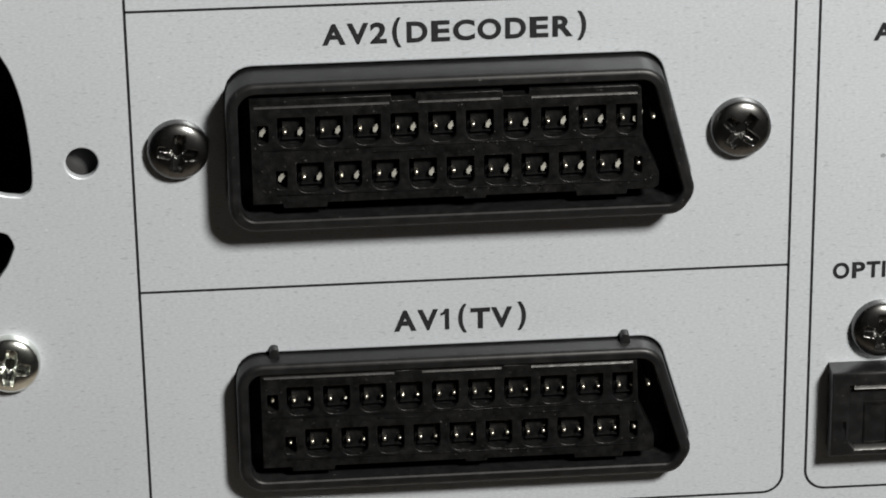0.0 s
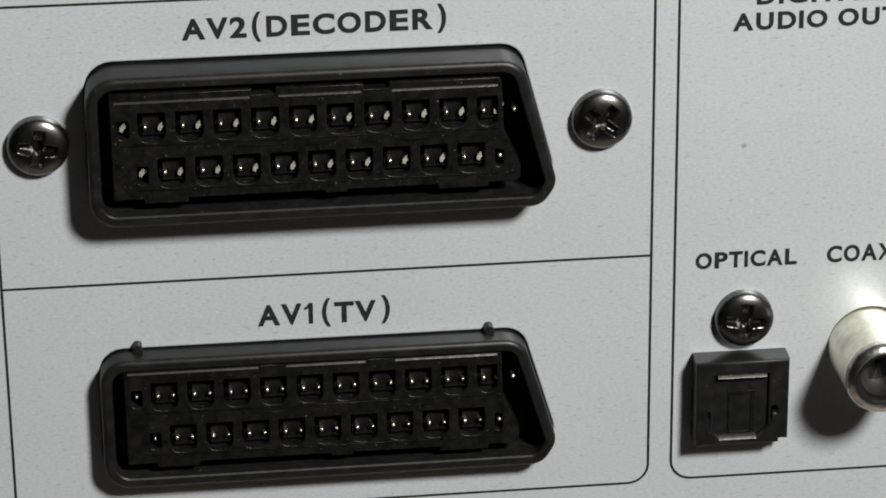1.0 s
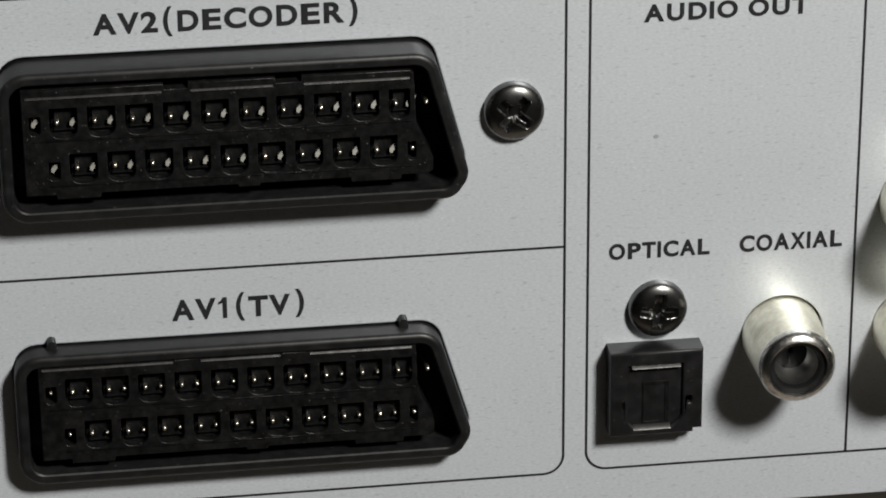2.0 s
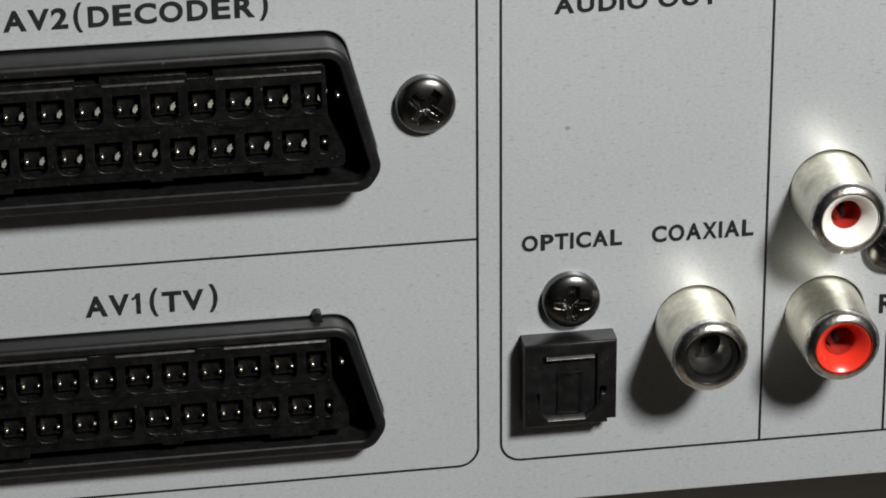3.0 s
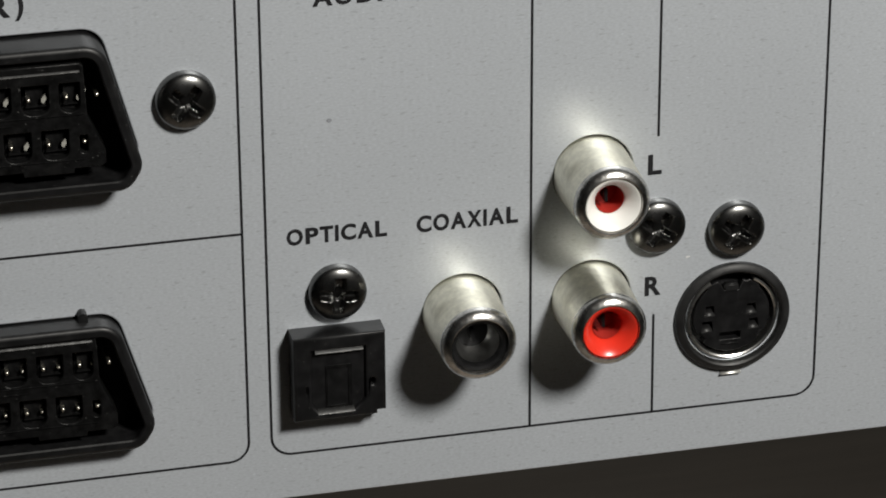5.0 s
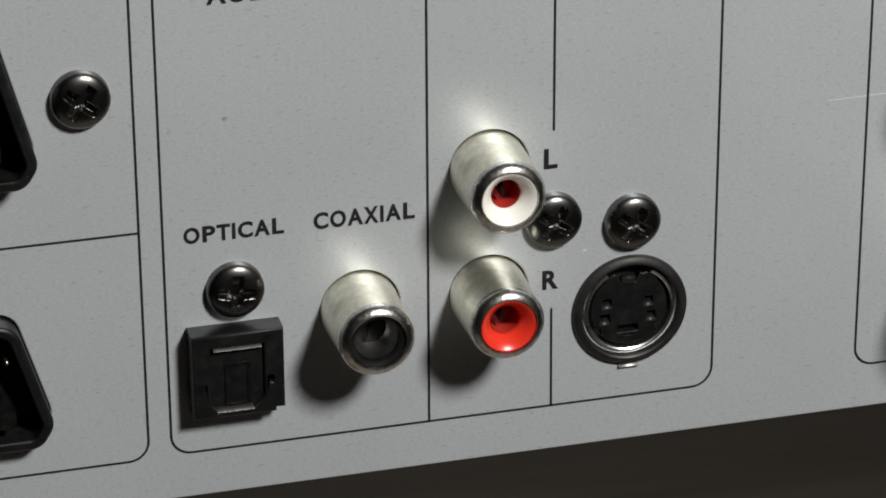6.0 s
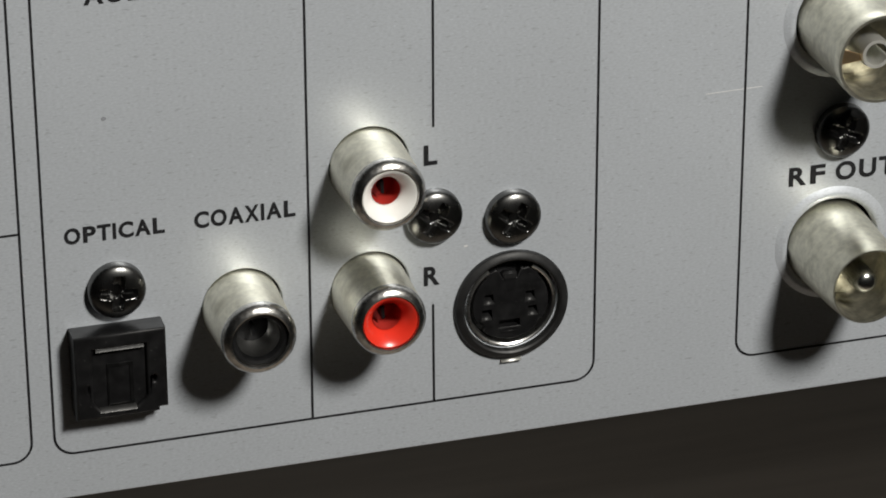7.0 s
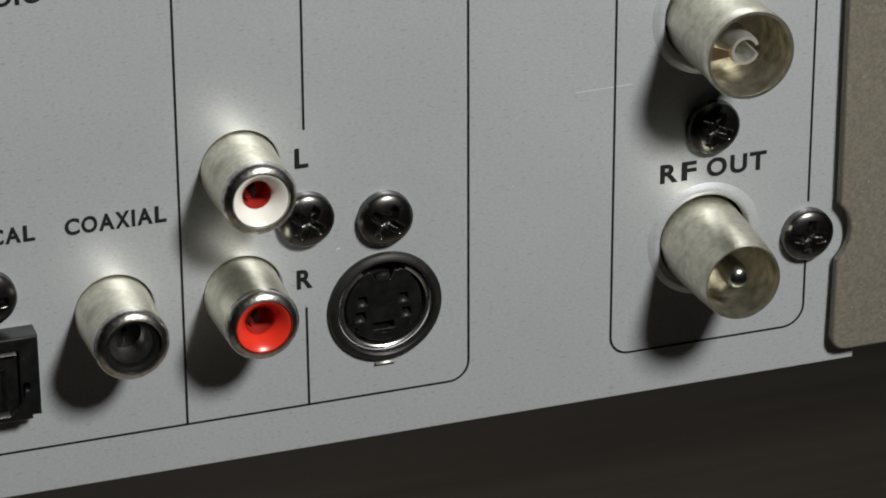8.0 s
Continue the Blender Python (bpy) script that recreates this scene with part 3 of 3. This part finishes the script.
# ---- optical socket ----
optical = thing("optical_socket", 7.70, 0, -1.675, "square black plastic optical audio socket with closed shutter", "socket")
outer = [(-0.455, -0.455), (0.39, -0.455), (0.39, -0.41), (0.485, -0.41), (0.485, 0.475), (-0.455, 0.475)]
door = [(-0.22, -0.405), (0.18, -0.405), (0.31, -0.275), (0.31, 0.36), (-0.31, 0.36), (-0.31, -0.30)]
pits = [[(x + 0.055 * math.cos(a) * k, z + 0.075 * math.sin(a)) for a in [math.pi * j / 4 + 0.39 for j in range(8)]] for x, z, k in ((-0.352, -0.115, 0.55), (0.375, -0.085, 1.0))]
bm = plate(outer, [[(x * 1.05, z * 1.035) for x, z in door], *pits], -0.28, 0.02, 0.03)
part("frame", bm, BLACK, optical)
bm = plate(door, [], -0.23, -0.05, 0.02)
shutter = part("shutter", bm, BLACK, optical)
bm = plate([(-0.13, -0.36), (0.15, -0.36), (0.15, 0.135), (-0.13, 0.135)], [[(-0.115, -0.345), (0.115, -0.345), (0.115, 0.10), (-0.115, 0.10)]], -0.240, -0.22, 0.004)
part("panel", bm, WORN, shutter)
for z, xa, xb in ((0.345, -0.25, 0.27), (-0.385, -0.23, 0.17)):
    bm = loft(bmesh.new(), [([(xa, z - 0.03), (xb, z - 0.03), (xb, z + 0.02), (xa, z + 0.02)], -0.225), ([(xa, z - 0.03), (xb, z - 0.03), (xb, z - 0.025), (xa, z - 0.025)], -0.292), ([(xa, z - 0.03), (xb, z - 0.03), (xb, z - 0.027), (xa, z - 0.027)], -0.293)], True, True)
    part("lip", bm, RIDGE, shutter)
for x, z in ((-0.352, -0.17), (0.375, -0.145)):
    bm = loft(bmesh.new(), [([(x - 0.03, z - 0.03), (x + 0.035, z - 0.03), (x + 0.035, z + 0.03), (x - 0.03, z + 0.03)], -0.20), ([(x - 0.03, z - 0.03), (x + 0.035, z - 0.03), (x + 0.035, z - 0.02), (x - 0.03, z - 0.02)], -0.27)], True, True)
    part("catch", bm, RIDGE, optical)

# ---- mini-din socket ----
din = thing("mini_din_socket", SVID[0], 0, SVID[1], "round black mini-din socket with a chrome shield ring", "socket")
bm = lathe([(0.655, 0.0), (0.655, -0.035), (0.645, -0.052), (0.625, -0.06), (0.60, -0.078), (0.575, -0.082), (0.555, -0.07), (0.545, -0.045), (0.54, 0.12)], 64)
part("bezel", bm, MATT, din, "black plastic bezel")
# the shield is an open ring, with its two ends at the top
arc_profile = [(0.522, 0.10), (0.520, -0.010), (0.508, -0.026), (0.492, -0.030), (0.477, -0.020), (0.470, 0.02), (0.468, 0.10)]
bm, steps = bmesh.new(), 56
turns = [radians(121 + (421 - 121) * k / steps) for k in range(steps + 1)]
rows = [[bm.verts.new((r * math.cos(a), y, r * math.sin(a))) for r, y in arc_profile] for a in turns]
for a, b in zip(rows, rows[1:]):
    for k in range(len(arc_profile) - 1):
        bm.faces.new((a[k], a[k + 1], b[k + 1], b[k]))
bm.faces.new(rows[0])
bm.faces.new(rows[-1])
part("shield_ring", bm, CHROME, din, "worn chrome shield ring open at the top")
# black disc for the shade behind the pin slots
bm = bmesh.new()
bm.faces.new([bm.verts.new((x, 0.11, z)) for x, z in circle(0, 0, 0.54)])
part("cavity", bm, PIT, din)
pins = ((-0.25, 0.085), (-0.275, -0.105), (0.225, 0.07), (0.255, -0.115))
slots = [[(x - 0.07, z - 0.075), (x + 0.07, z - 0.075), (x + 0.055, z + 0.06), (x - 0.055, z + 0.06)] for x, z in pins]
slots.append([(-0.14, -0.30), (0.12, -0.30), (0.12, -0.19), (-0.14, -0.19)])
body = []
for k in range(144):
    a = 2 * math.pi * k / 144
    r, deg = 0.425, math.degrees(a) % 360
    if 74 < deg < 108:
        r = 0.30 / max(math.sin(a), 0.8)
    elif 46 < deg < 66 or 112 < deg < 128:
        r = 0.45
    elif 205 < deg < 225 or 315 < deg < 330:
        r = 0.375
    body.append((r * math.cos(a), r * math.sin(a)))
bm = plate(body, slots, 0.0, 0.10, 0.012)
block = part("pin_block", bm, BLACK, din, "black insert with four pin slots")
# sloping ramp in the lower half of every pin slot
bm = bmesh.new()
ends = [[bm.verts.new((x, y, z)) for y, z in ((-0.006, -0.075), (-0.006, -0.062), (0.06, 0.0), (0.09, -0.075))] for x in (-0.068, 0.06)]
for k in range(4):
    bm.faces.new((ends[0][k], ends[0][(k + 1) % 4], ends[1][(k + 1) % 4], ends[1][k]))
bm.faces.new(ends[0])
bm.faces.new(ends[1])
bmesh.ops.scale(bm, vec=(CM, CM, CM), verts=bm.verts)
ramp = finish(bm, MATT)
for x, z in pins:
    part("ramp", ramp, MATT, block, "", (x, 0, z))
part("key", box(bmesh.new(), -0.09, 0.07, -0.012, 0.08, 0.30, 0.385, 0.012), MATT, block)
part("lip", box(bmesh.new(), -0.11, 0.09, -0.014, 0.01, -0.345, -0.33, 0.005), BLACK, block)
bm = loft(bmesh.new(), [([(-0.115, -0.70), (0.115, -0.70), (0.115, -0.655), (-0.115, -0.655)], -0.002), ([(-0.115, -0.70), (0.115, -0.70), (0.115, -0.694), (-0.115, -0.694)], -0.045)], True, True)
part("tab", bm, COLLET, din, "bright metal tab")

# ---- aerial sockets ----
t = thing("aerial_socket", *(RF_IN[0], 0, RF_IN[1]), "tarnished nickel aerial input socket with split centre contact", "socket", "aerial sockets")
bm = lathe([(0.50, 0.3), (0.505, 0.0), (0.498, -0.95), (0.51, -0.98), (0.51, -1.12), (0.50, -1.15), (0.468, -1.15), (0.458, -1.13), (0.458, -1.08)], 64)
part("sleeve", bm, RFMETAL, t)
bm = lathe([(0.457, -1.09), (0.457, -0.4), (0.02, -0.39)], 64, last=True)
part("lining", bm, LINING, t, "mottled tarnished bore, coloured darker for the shade inside")
bm = bmesh.new()
pts = [(r * math.cos(radians(d)), r * math.sin(radians(d))) for r, seq in ((0.175, range(20, 341, 10)), (0.135, range(340, 19, -10))) for d in seq]
loft(bm, [(pts, -0.2), (pts, -0.93), ([(x * 0.93, z * 0.93) for x, z in pts], -1.0)], False, True)
part("centre_contact", bm, COLLET, t, "split bright centre contact")
bm = plate([(-0.448, 0.11), (-0.448, -0.10), (-0.15, -0.07), (-0.15, -0.01)], [], -0.95, -0.93, 0.005)
part("spring", bm, BRASS, t, "brass spring")
t = thing("aerial_socket", *(RF_OUT[0], 0, RF_OUT[1]), "tarnished nickel aerial output plug with a centre pin", "socket", "aerial sockets")
bm = lathe([(0.515, 0.3), (0.512, 0.0), (0.482, -0.8), (0.46, -1.05), (0.450, -1.12), (0.442, -1.15), (0.424, -1.15), (0.416, -1.12), (0.416, -1.08)], 64)
part("sleeve", bm, RFMETAL, t)
bm = lathe([(0.415, -1.09), (0.415, -0.4), (0.02, -0.39)], 64, last=True)
part("lining", bm, LINING, t, "mottled tarnished bore, coloured darker for the shade inside")
bm = lathe([(0.14, -0.24), (0.14, -0.97), (0.134, -1.015), (0.108, -1.055), (0.065, -1.08), (0.01, -1.085)], 32, last=True)
part("centre_pin", bm, ZINC, t, "bright round-ended centre pin")
